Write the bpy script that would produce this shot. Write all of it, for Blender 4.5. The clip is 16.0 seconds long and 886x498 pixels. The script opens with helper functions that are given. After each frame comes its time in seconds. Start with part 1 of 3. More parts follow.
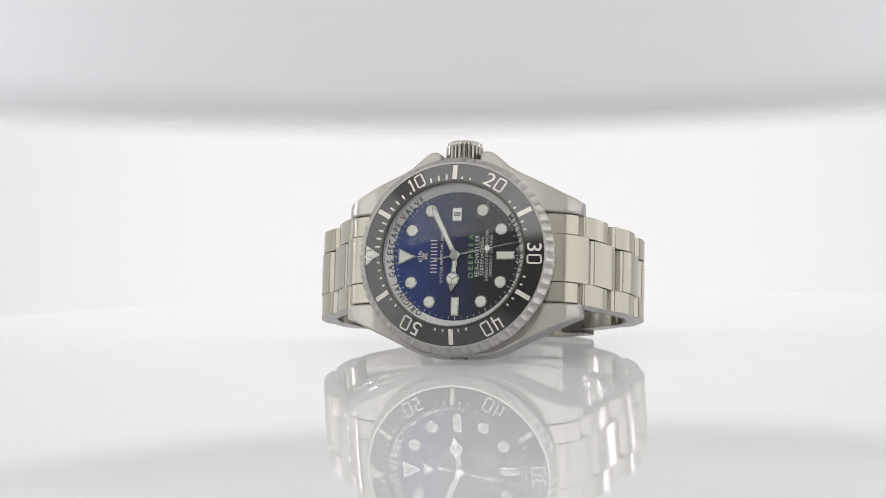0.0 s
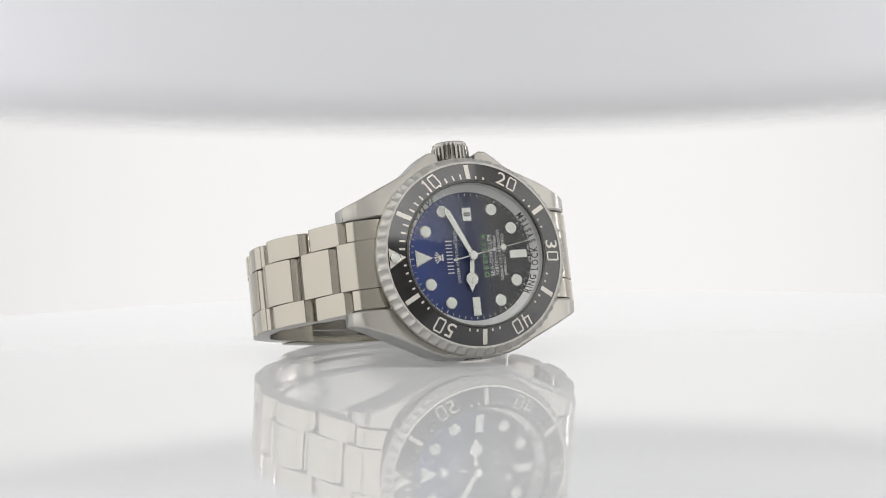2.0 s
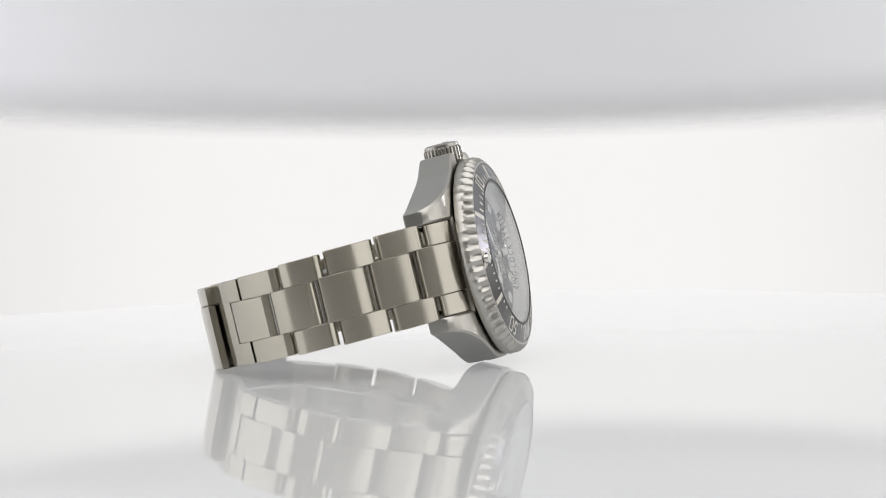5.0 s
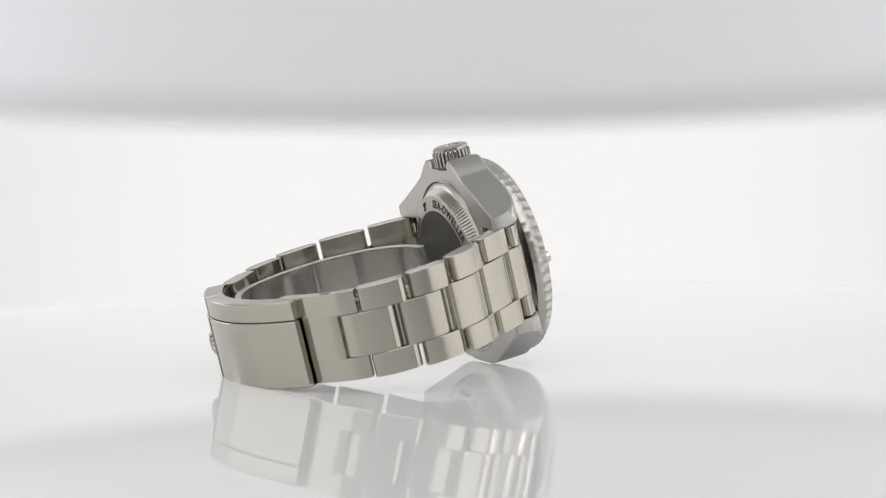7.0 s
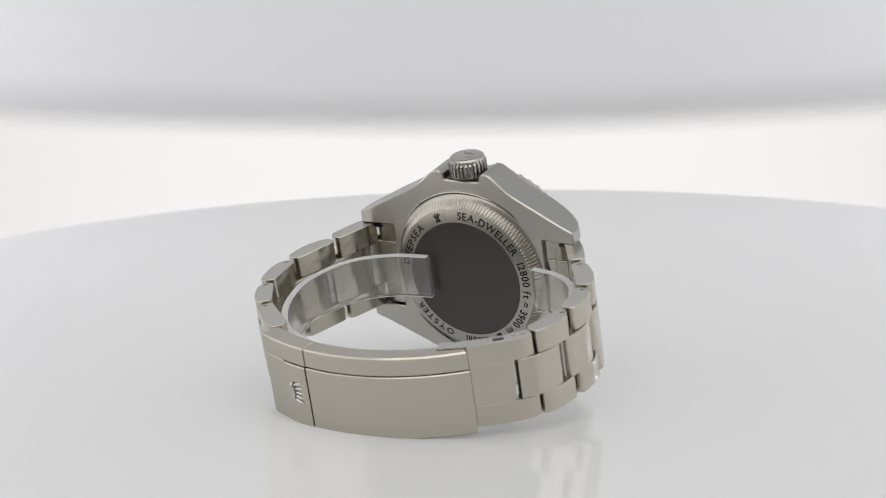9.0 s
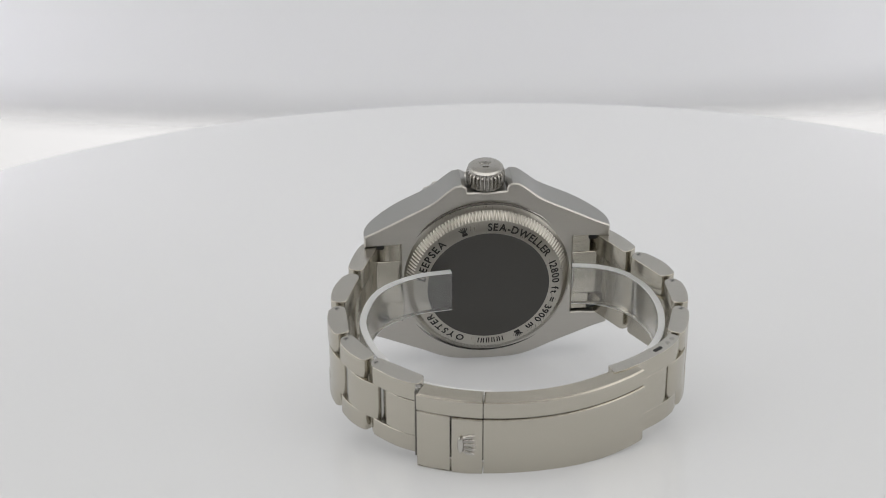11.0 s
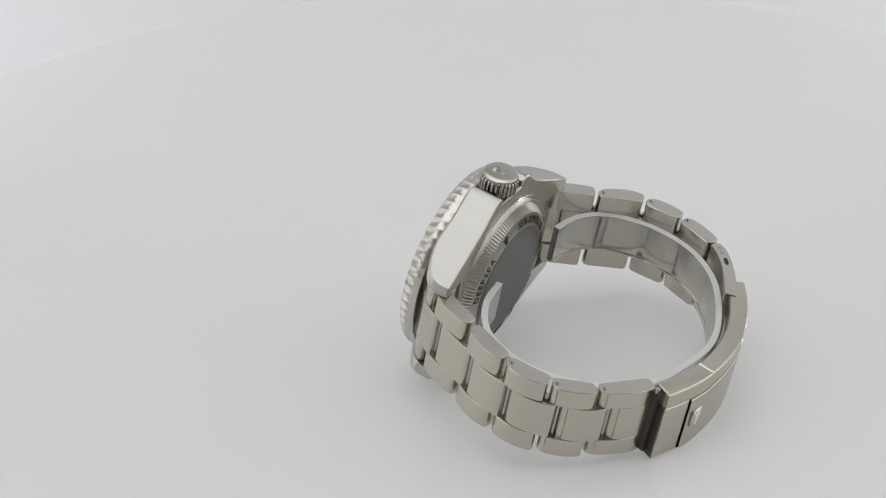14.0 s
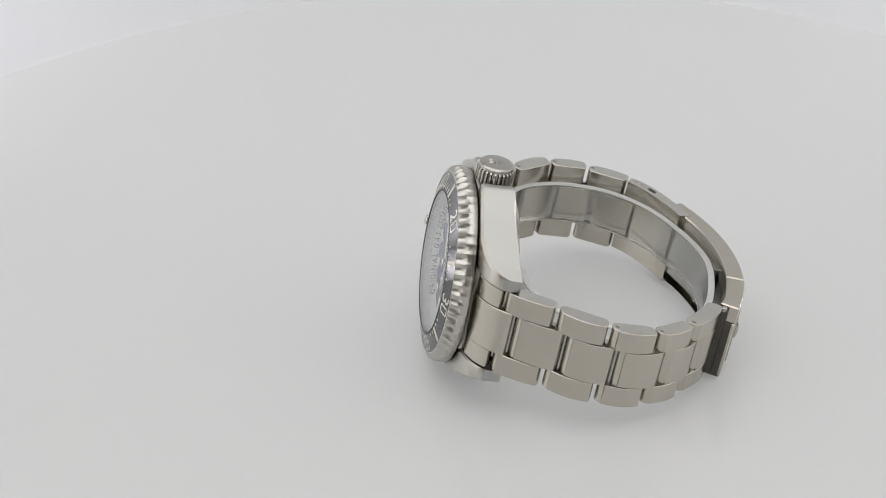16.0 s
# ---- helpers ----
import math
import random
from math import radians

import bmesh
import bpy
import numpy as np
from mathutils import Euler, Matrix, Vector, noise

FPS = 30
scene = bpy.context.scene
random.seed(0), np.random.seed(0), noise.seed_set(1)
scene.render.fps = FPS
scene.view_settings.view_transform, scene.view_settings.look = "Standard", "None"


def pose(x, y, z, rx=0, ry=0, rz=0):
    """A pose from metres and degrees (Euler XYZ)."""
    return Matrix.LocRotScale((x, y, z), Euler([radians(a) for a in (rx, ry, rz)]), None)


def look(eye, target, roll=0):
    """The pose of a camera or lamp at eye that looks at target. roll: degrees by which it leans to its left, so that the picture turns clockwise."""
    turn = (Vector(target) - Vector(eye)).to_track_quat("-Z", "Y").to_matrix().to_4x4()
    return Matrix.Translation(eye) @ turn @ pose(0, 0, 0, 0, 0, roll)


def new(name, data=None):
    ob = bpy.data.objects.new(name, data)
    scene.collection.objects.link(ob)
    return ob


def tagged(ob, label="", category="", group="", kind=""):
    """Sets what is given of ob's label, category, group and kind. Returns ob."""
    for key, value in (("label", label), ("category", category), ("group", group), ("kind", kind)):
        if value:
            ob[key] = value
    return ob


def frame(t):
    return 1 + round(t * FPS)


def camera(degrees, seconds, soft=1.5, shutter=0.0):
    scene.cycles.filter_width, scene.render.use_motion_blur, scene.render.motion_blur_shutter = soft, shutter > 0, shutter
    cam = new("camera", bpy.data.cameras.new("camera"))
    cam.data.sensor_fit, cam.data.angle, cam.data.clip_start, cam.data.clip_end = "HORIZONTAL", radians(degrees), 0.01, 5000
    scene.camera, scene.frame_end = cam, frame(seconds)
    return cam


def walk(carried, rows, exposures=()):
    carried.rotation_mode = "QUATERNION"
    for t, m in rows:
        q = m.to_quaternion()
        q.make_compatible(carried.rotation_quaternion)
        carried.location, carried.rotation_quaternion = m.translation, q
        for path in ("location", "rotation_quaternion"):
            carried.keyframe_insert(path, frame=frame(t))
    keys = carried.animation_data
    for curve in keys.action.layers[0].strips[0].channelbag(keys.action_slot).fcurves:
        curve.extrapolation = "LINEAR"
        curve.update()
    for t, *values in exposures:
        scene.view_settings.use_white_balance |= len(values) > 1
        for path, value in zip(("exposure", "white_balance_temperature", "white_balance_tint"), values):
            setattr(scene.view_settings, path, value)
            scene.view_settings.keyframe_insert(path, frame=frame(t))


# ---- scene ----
# ---- camera ----
cam = camera(22.67, 16.0, soft=0.75)
cam.data.dof.use_dof, cam.data.dof.focus_distance, cam.data.dof.aperture_fstop = True, 0.515, 36.0
EYE = pose(0, -0.5043, 0.0548, 86.713, 1.288, 0.697)
walk(cam, [(0, EYE), (16, EYE)], exposures=[(0, 0.0), (16, 0.0)])

# ---- light ----
world = bpy.data.worlds.new("world")
scene.world = world
world.use_nodes = True
world.node_tree.nodes["Background"].inputs[0].default_value = (0.9, 0.9, 0.92, 1)
world.node_tree.nodes["Background"].inputs[1].default_value = 0.25


def area(name, eye, target, w, h, power, colour=(1, 1, 1)):
    data = bpy.data.lights.new(name, "AREA")
    data.shape, data.size, data.size_y, data.energy, data.color = "RECTANGLE", w, h, power, colour
    ob = new(name, data)
    ob.matrix_world = look(eye, target)
    return ob


area("overhead_softbox", (0, -0.42, 0.84), (0, -0.419, 0), 1.25, 0.8, 3.4, (0.995, 0.995, 1))
area("side_softbox_lamp", (-0.89, -0.15, 0.3), (0, -0.15, 0.3), 1.4, 1.0, 2.9, (0.995, 0.995, 1))
area("side_softbox_lamp", (0.89, -0.15, 0.3), (0, -0.15, 0.3), 1.4, 1.0, 2.9, (0.995, 0.995, 1))
area("front_softbox_lamp", (0, -0.93, 0.59), (0, 0, 0.27), 1.75, 0.7, 6.3, (1, 0.99, 0.98))
area("backdrop_lamp", (-0.25, 0.13, 0.09), (-0.15, 0.26, 0.075), 0.06, 0.04, 0.15, (0.96, 0.92, 1))
area("backdrop_lamp", (0.25, 0.13, 0.09), (0.15, 0.26, 0.075), 0.06, 0.04, 0.13, (0.96, 0.92, 1))


# ---- materials ----
def material(name, colour, rough=0.5, metal=0.0, **more):
    m = bpy.data.materials.new(name)
    m.use_nodes = True
    b = m.node_tree.nodes["Principled BSDF"]
    b.inputs["Base Color"].default_value = (*colour, 1)
    b.inputs["Roughness"].default_value = rough
    b.inputs["Metallic"].default_value = metal
    for key, value in more.items():
        b.inputs[key.replace("_", " ")].default_value = value
    return m


def grain(m, scale, stretch, bump, rough=None, tone=None, detail=3.0, distance=0.00004):
    """Grain along one axis in object space: relief, roughness and tone."""
    nt = m.node_tree
    b = nt.nodes["Principled BSDF"]
    tc, mp, nz = nt.nodes.new("ShaderNodeTexCoord"), nt.nodes.new("ShaderNodeMapping"), nt.nodes.new("ShaderNodeTexNoise")
    mp.inputs["Scale"].default_value = stretch
    nz.inputs["Scale"].default_value, nz.inputs["Detail"].default_value = scale, detail
    nt.links.new(tc.outputs["Object"], mp.inputs["Vector"])
    nt.links.new(mp.outputs["Vector"], nz.inputs["Vector"])
    if b.inputs["Anisotropic"].default_value > 0:
        tan = nt.nodes.new("ShaderNodeTangent")
        tan.direction_type, tan.axis = "RADIAL", "X"
        nt.links.new(tan.outputs[0], b.inputs["Tangent"])
        b.inputs["Anisotropic Rotation"].default_value = 0.25
    if bump:
        bp = nt.nodes.new("ShaderNodeBump")
        bp.inputs["Strength"].default_value, bp.inputs["Distance"].default_value = bump, distance
        nt.links.new(nz.outputs["Fac"], bp.inputs["Height"])
        nt.links.new(bp.outputs["Normal"], b.inputs["Normal"])
    if rough:
        r = nt.nodes.new("ShaderNodeMapRange")
        r.inputs["To Min"].default_value, r.inputs["To Max"].default_value = rough
        nt.links.new(nz.outputs["Fac"], r.inputs["Value"])
        nt.links.new(r.outputs["Result"], b.inputs["Roughness"])
    if tone:
        big = nt.nodes.new("ShaderNodeTexNoise")
        big.inputs["Scale"].default_value, big.inputs["Detail"].default_value = scale * 0.12, 2.0
        nt.links.new(mp.outputs["Vector"], big.inputs["Vector"])
        add = nt.nodes.new("ShaderNodeMath")
        add.operation = "MULTIPLY_ADD"
        add.inputs[1].default_value = 0.5
        half = nt.nodes.new("ShaderNodeMath")
        half.operation = "MULTIPLY"
        half.inputs[1].default_value = 0.5
        nt.links.new(big.outputs["Fac"], half.inputs[0])
        nt.links.new(nz.outputs["Fac"], add.inputs[0])
        nt.links.new(half.outputs[0], add.inputs[2])
        ramp = nt.nodes.new("ShaderNodeMix")
        ramp.data_type = "RGBA"
        ramp.inputs[6].default_value, ramp.inputs[7].default_value = (*tone[0], 1), (*tone[1], 1)
        nt.links.new(add.outputs[0], ramp.inputs[0])
        nt.links.new(ramp.outputs[2], b.inputs["Base Color"])
    return m


# brushed along the bracelet (y, z) and along the case (y)
BRUSHED = grain(material("brushed_steel", (0.50, 0.47, 0.42), 0.3, 1.0, Anisotropic=0.85), 420, (26, 1, 1), 0.012, (0.19, 0.24), ((0.495, 0.468, 0.405), (0.565, 0.535, 0.468)))
SIDE_STEEL = grain(material("satin_side_steel", (0.56, 0.545, 0.51), 0.22, 1.0), 420, (1, 1, 1), 0.01, (0.2, 0.26))
CASE_STEEL = grain(material("satin_case_steel", (0.56, 0.54, 0.5), 0.3, 1.0, Anisotropic=0.8), 420, (26, 1, 20), 0.03, (0.26, 0.32), ((0.53, 0.51, 0.47), (0.58, 0.56, 0.52)))
POLISHED = grain(material("polished_steel", (0.42, 0.412, 0.392), 0.16, 1.0), 300, (1, 1, 1), 0.015, (0.13, 0.19))
FLANK_STEEL = grain(material("polished_flank_steel", (0.42, 0.416, 0.4), 0.3, 1.0), 300, (1, 1, 1), 0.01, (0.27, 0.33))
CROWN_STEEL = grain(material("crown_steel", (0.47, 0.455, 0.425), 0.24, 1.0), 500, (1, 1, 1), 0.02, (0.2, 0.28))
BEZEL_STEEL = grain(material("bezel_steel", (0.54, 0.527, 0.495), 0.3, 1.0), 500, (1, 1, 1), 0.015, (0.26, 0.34))
BACK_STEEL = grain(material("satin_back_steel", (0.56, 0.545, 0.51), 0.28, 1.0), 500, (1, 8, 4), 0.03, (0.24, 0.34), ((0.43, 0.412, 0.37), (0.5, 0.48, 0.435)))
TITANIUM = grain(material("dark_titanium", (0.12, 0.115, 0.105), 0.4, 1.0), 500, (1, 10, 1), 0.1, (0.34, 0.48), ((0.105, 0.1, 0.09), (0.13, 0.124, 0.114)))
BACK_FILM = grain(material("dark_back_film", (0.036, 0.034, 0.03), 0.28, IOR=1.6), 60, (1, 1, 1), 0.0, (0.27, 0.29), ((0.037, 0.034, 0.0285), (0.041, 0.038, 0.032)))
# dark tone stands in for shade in gaps and the clasp's open end
GAP_SHADE = grain(material("gap_shade_steel", (0.12, 0.115, 0.105), 0.4, 1.0), 300, (1, 1, 1), 0.05, (0.35, 0.5))
CERAMIC = grain(material("black_ceramic", (0.012, 0.012, 0.013), 0.12, IOR=2.0), 300, (1, 1, 1), 0.01, (0.1, 0.16))
PLATINUM = material("pale_platinum", (0.72, 0.69, 0.63), 0.45, 0.3)
LUME = grain(material("lume_paint", (0.72, 0.74, 0.68), 0.6), 900, (1, 1, 1), 0.05, (0.5, 0.7), ((0.68, 0.70, 0.64), (0.76, 0.78, 0.72)))
WHITE_GOLD = material("white_gold", (0.78, 0.77, 0.74), 0.18, 1.0)
RING_STEEL = grain(material("ring_steel", (0.7, 0.695, 0.68), 0.42, 0.35), 400, (1, 1, 1), 0.0, (0.38, 0.46))
INK = material("black_ink", (0.01, 0.01, 0.01), 0.5)
ENGRAVED = material("dark_engraving", (0.012, 0.011, 0.01), 0.6)
WHITE_PRINT = material("white_print", (0.68, 0.68, 0.68), 0.5)
GREEN_PRINT = material("green_print", (0.2, 0.44, 0.15), 0.5)
DATE_WHITE = material("date_white", (0.82, 0.82, 0.8), 0.5)


def dial_material():
    m = material("blue_black_dial", (0.01, 0.015, 0.08), 0.35)
    nt = m.node_tree
    tc, sep, r = nt.nodes.new("ShaderNodeTexCoord"), nt.nodes.new("ShaderNodeSeparateXYZ"), nt.nodes.new("ShaderNodeValToRGB")
    mr = nt.nodes.new("ShaderNodeMapRange")
    mr.inputs["From Min"].default_value, mr.inputs["From Max"].default_value = -0.0145, 0.0145
    nt.links.new(tc.outputs["Object"], sep.inputs[0])
    nt.links.new(sep.outputs["Y"], mr.inputs["Value"])
    nt.links.new(mr.outputs["Result"], r.inputs["Fac"])
    e = r.color_ramp.elements
    e[0].position, e[0].color = 0.28, (0.006, 0.006, 0.008, 1)
    e[1].position, e[1].color = 0.98, (0.02, 0.048, 0.22, 1)
    mid = e.new(0.62)
    mid.color = (0.01, 0.022, 0.095, 1)
    b = nt.nodes["Principled BSDF"]
    nt.links.new(r.outputs["Color"], b.inputs["Base Color"])
    return m


DIAL = dial_material()


def sapphire():
    """Clear polished glass: see-through, with gloss that grows towards grazing."""
    m = bpy.data.materials.new("sapphire")
    m.use_nodes = True
    nt = m.node_tree
    nt.nodes.remove(nt.nodes["Principled BSDF"])
    clear, gloss, mix, lw, p, k = (nt.nodes.new("ShaderNode" + n) for n in ("BsdfTransparent", "BsdfGlossy", "MixShader", "LayerWeight", "Math", "Math"))
    clear.inputs["Color"].default_value = (0.985, 0.99, 0.99, 1)
    gloss.inputs["Roughness"].default_value = 0.0
    lw.inputs["Blend"].default_value = 0.5
    p.operation, p.inputs[1].default_value = "POWER", 3.5
    k.operation, k.inputs[1].default_value, k.inputs[2].default_value = "MULTIPLY_ADD", 0.93, 0.022
    nt.links.new(lw.outputs["Facing"], p.inputs[0])
    nt.links.new(p.outputs[0], k.inputs[0])
    nt.links.new(k.outputs[0], mix.inputs[0])
    nt.links.new(clear.outputs[0], mix.inputs[1])
    nt.links.new(gloss.outputs[0], mix.inputs[2])
    nt.links.new(mix.outputs[0], nt.nodes["Material Output"].inputs["Surface"])
    return m


GLASS = sapphire()
CUFF_EDGE = grain(material("frosted_plastic_edge", (0.8, 0.805, 0.8), 0.45, 0.0, Transmission_Weight=0.5, IOR=1.45), 80, (1, 1, 1), 0.05, (0.35, 0.5))
CUFF = grain(material("clear_plastic", (0.96, 0.96, 0.95), 0.12, 0.0, Transmission_Weight=0.95, IOR=1.45), 60, (1, 1, 1), 0.02, (0.06, 0.2))
GLOW_ACRYLIC = grain(material("white_acrylic_added_glow", (0.72, 0.725, 0.735), 0.0, 0.0, IOR=1.42), 9, (1, 1, 1), 0.0, (0.0, 0.004), ((0.45, 0.454, 0.458), (0.468, 0.472, 0.476)))
# even glow added to the plate to thin shadows; no lamp stands below
GLOW_ACRYLIC.node_tree.nodes["Principled BSDF"].inputs["Emission Color"].default_value = (0.985, 0.99, 1, 1)
GLOW_ACRYLIC.node_tree.nodes["Principled BSDF"].inputs["Emission Strength"].default_value = 0.18
GREY_CLOTH = grain(material("grey_backdrop", (0.62, 0.63, 0.64), 0.9), 6, (1, 1, 1), 0.02, (0.85, 0.95), ((0.67, 0.685, 0.7), (0.72, 0.735, 0.75)))
TENT = grain(material("white_tent_cloth", (0.7, 0.69, 0.67), 0.9), 8, (1, 1, 1), 0.05, (0.85, 0.95), ((0.68, 0.67, 0.65), (0.72, 0.71, 0.69)))
# darkened front wall: stands in for the tent's dark opening in steel reflections
FRONT_DARK = grain(material("dark_front_for_reflections", (0.18, 0.17, 0.157), 0.9), 8, (1, 1, 1), 0.05, (0.85, 0.95), ((0.18, 0.17, 0.157), (0.22, 0.21, 0.195)))
LAMP_GREY = material("softbox_shell", (0.1, 0.1, 0.1), 0.6)


def glowing(name, colour, strength):
    m = bpy.data.materials.new(name)
    m.use_nodes = True
    b = m.node_tree.nodes["Principled BSDF"]
    b.inputs["Base Color"].default_value = (0.15, 0.15, 0.15, 1)
    b.inputs["Emission Color"].default_value = (*colour, 1)
    b.inputs["Emission Strength"].default_value = strength
    return m


LIGHT_PANEL = glowing("lit_back_panel", (1.0, 0.985, 0.98), 0.85)


def panel_falloff(m):
    """The panel's glow falls off towards its ends."""
    nt = m.node_tree
    tc, sep, sq, mr = (nt.nodes.new(k) for k in ("ShaderNodeTexCoord", "ShaderNodeSeparateXYZ", "ShaderNodeMath", "ShaderNodeMapRange"))
    sq.operation = "ABSOLUTE"
    nt.links.new(tc.outputs["Object"], sep.inputs[0])
    nt.links.new(sep.outputs["X"], sq.inputs[0])
    nt.links.new(sq.outputs[0], mr.inputs["Value"])
    mr.interpolation_type = "SMOOTHSTEP"
    for key, value in (("From Min", 0.08), ("From Max", 0.5), ("To Min", 0.83), ("To Max", 0.55)):
        mr.inputs[key].default_value = value
    nt.links.new(mr.outputs["Result"], nt.nodes["Principled BSDF"].inputs["Emission Strength"])


panel_falloff(LIGHT_PANEL)


def sheer_hem(m):
    """The cloth thins out towards its sagging hem."""
    nt = m.node_tree
    out, b = nt.nodes["Material Output"], nt.nodes["Principled BSDF"]
    tc, sep = nt.nodes.new("ShaderNodeTexCoord"), nt.nodes.new("ShaderNodeSeparateXYZ")
    nt.links.new(tc.outputs["Object"], sep.inputs[0])

    def calc(op, a, c):
        k = nt.nodes.new("ShaderNodeMath")
        k.operation = op
        for i, v in enumerate((a, c)):
            if isinstance(v, float):
                k.inputs[i].default_value = v
            else:
                nt.links.new(v, k.inputs[i])
        return k.outputs[0]

    x, z = sep.outputs["X"], sep.outputs["Z"]
    low = calc("ADD", calc("MULTIPLY", calc("MULTIPLY", x, x), 0.243), calc("MULTIPLY", x, -0.0088))
    mr = nt.nodes.new("ShaderNodeMapRange")
    mr.interpolation_type = "SMOOTHSTEP"
    mr.inputs["From Min"].default_value, mr.inputs["From Max"].default_value = 0.0470, 0.0590
    nt.links.new(calc("SUBTRACT", z, low), mr.inputs["Value"])
    clear, mix = nt.nodes.new("ShaderNodeBsdfTransparent"), nt.nodes.new("ShaderNodeMixShader")
    nt.links.new(mr.outputs["Result"], mix.inputs[0])
    nt.links.new(clear.outputs[0], mix.inputs[1])
    nt.links.new(b.outputs[0], mix.inputs[2])
    nt.links.new(mix.outputs[0], out.inputs["Surface"])


sheer_hem(GREY_CLOTH)


# ---- mesh helpers (millimetres in, metres out) ----
def part(name, bm, mat, parent, label="", smooth=False):
    me = bpy.data.meshes.new(name)
    bmesh.ops.recalc_face_normals(bm, faces=bm.faces[:])
    bm.to_mesh(me)
    bm.free()
    return part_mesh(name, me, mat, parent, label, smooth)


def part_mesh(name, me, mat, parent, label="", smooth=False):
    me.transform(Matrix.Scale(0.001, 4))
    me.materials.clear()
    me.materials.append(mat)
    if smooth:
        me.shade_smooth()
        me.set_sharp_from_angle(angle=radians(35))
    ob = new(name, me)
    if parent:
        ob.parent = parent
    if label:
        tagged(ob, label)
    return ob


def again(ob, m):
    """One more part on the same mesh, at the pose m under the same parent."""
    o = new(ob.name, ob.data)
    o.parent = ob.parent
    o.matrix_basis = m
    if "label" in ob:
        o["label"] = ob["label"]
    return o


def inset(poly, d):
    """A closed outline moved inwards by d."""
    n, out = len(poly), []
    turn = sum(poly[i][0] * poly[(i + 1) % n][1] - poly[(i + 1) % n][0] * poly[i][1] for i in range(n))
    s = 1 if turn > 0 else -1
    for i in range(n):
        a, b, c = Vector(poly[i - 1]), Vector(poly[i]), Vector(poly[(i + 1) % n])
        u, v = (b - a).normalized(), (c - b).normalized()
        nu, nv = Vector((-u.y, u.x)) * s, Vector((-v.y, v.x)) * s
        k = nu + nv
        k = k / max(0.35, k.dot(nu)) if k.length > 1e-6 else nu
        out.append((b.x + k.x * d, b.y + k.y * d))
    return out


def layers(bm, rings, caps=True):
    """Joins closed rings of points of equal count, with plain caps, or with the faces that caps(n) lists by index."""
    rows = [[bm.verts.new(q) for q in ring] for ring in rings]
    n = len(rows[0])
    for a, b in zip(rows, rows[1:]):
        for i in range(n):
            bm.faces.new((a[i], a[(i + 1) % n], b[(i + 1) % n], b[i]))
    for row in (rows[0], rows[-1][::-1]) if caps is True else ():
        bm.faces.new(row)
    for face in caps if caps is not True else ():
        for row in (rows[0], rows[-1]):
            bm.faces.new([row[k] for k in face])
    return bm


def slab_x(poly, x0, x1, c, shift=lambda y, z: 0.0):
    """An outline in (y, z) made thick along x, its edges chamfered by c."""
    inner = inset(poly, c)
    return layers(bmesh.new(), [[(x + shift(y, z), y, z) for y, z in q] for x, q in ((x0, inner), (x0 + c, poly), (x1 - c, poly), (x1, inner))])


def slab_z(poly, z0, z1, c):
    inner = inset(poly, c)
    return layers(bmesh.new(), [[(x, y, z) for x, y in q] for z, q in ((z0, inner), (z0 + c, poly), (z1 - c, poly), (z1, inner))])


def lathe(profile, n=96, wave=None, closed=True, axis="z"):
    """Turns a closed (r, z) profile about an axis; wave(i, r, z) may change r round the turn."""
    bm, rows = bmesh.new(), []
    for i in range(n):
        a = 2 * math.pi * i / n
        row = []
        for r, z in profile:
            r = wave(i, r, z) if wave else r
            q = (r * math.sin(a), r * math.cos(a), z) if axis == "z" else (z, r * math.sin(a), r * math.cos(a))
            row.append(bm.verts.new(q))
        rows.append(row)
    m = len(profile)
    for i in range(n):
        a, b = rows[i], rows[(i + 1) % n]
        for j in range(m if closed else m - 1):
            k = (j + 1) % m
            bm.faces.new((a[j], a[k], b[k], b[j]))
    return bm


def disc(r, z0, z1, n=64, c=0.05):
    return slab_z([(r * math.sin(2 * math.pi * i / n), r * math.cos(2 * math.pi * i / n)) for i in range(n)], z0, z1, c)


GLYPHS = {}


def glyph(ch, bold=0.012):
    """Flat outline of one character of the built-in font, 1 high, and its width."""
    if (ch, bold) not in GLYPHS:
        cu = bpy.data.curves.new("glyph", "FONT")
        cu.body, cu.size, cu.resolution_u, cu.offset = ch, 1.0, 3, bold
        ob = new("glyph", cu)
        bpy.context.view_layer.update()
        me = bpy.data.meshes.new_from_object(ob.evaluated_get(bpy.context.evaluated_depsgraph_get()))
        xs = [v.co.x for v in me.vertices] or [0, 0.25]
        GLYPHS[ch, bold] = ([v.co.copy() for v in me.vertices], [tuple(q.vertices) for q in me.polygons], min(xs), max(xs))
        bpy.data.objects.remove(ob)
        bpy.data.meshes.remove(me)
        bpy.data.curves.remove(cu)
    return GLYPHS[ch, bold]


def lettering(items, z, up=1, bold=0.012):
    """items: (character, matrix); raised flat letters joined into one mesh at height z. up=-1 faces down."""
    bm = bmesh.new()
    for ch, m in items:
        verts, polys, x0, x1 = glyph(ch, bold)
        mid = (x0 + x1) / 2
        made = []
        for v in verts:
            q = m @ Vector((v.x - mid, v.y - 0.35, 0))
            made.append(bm.verts.new((q.x, q.y, z)))
        for q in polys:
            bm.faces.new([made[i] for i in q])
    bmesh.ops.recalc_face_normals(bm, faces=bm.faces[:])
    ex = bmesh.ops.extrude_face_region(bm, geom=bm.faces[:])
    for v in ex["geom"]:
        if isinstance(v, bmesh.types.BMVert):
            v.co.z += 0.05 * up
    return bm


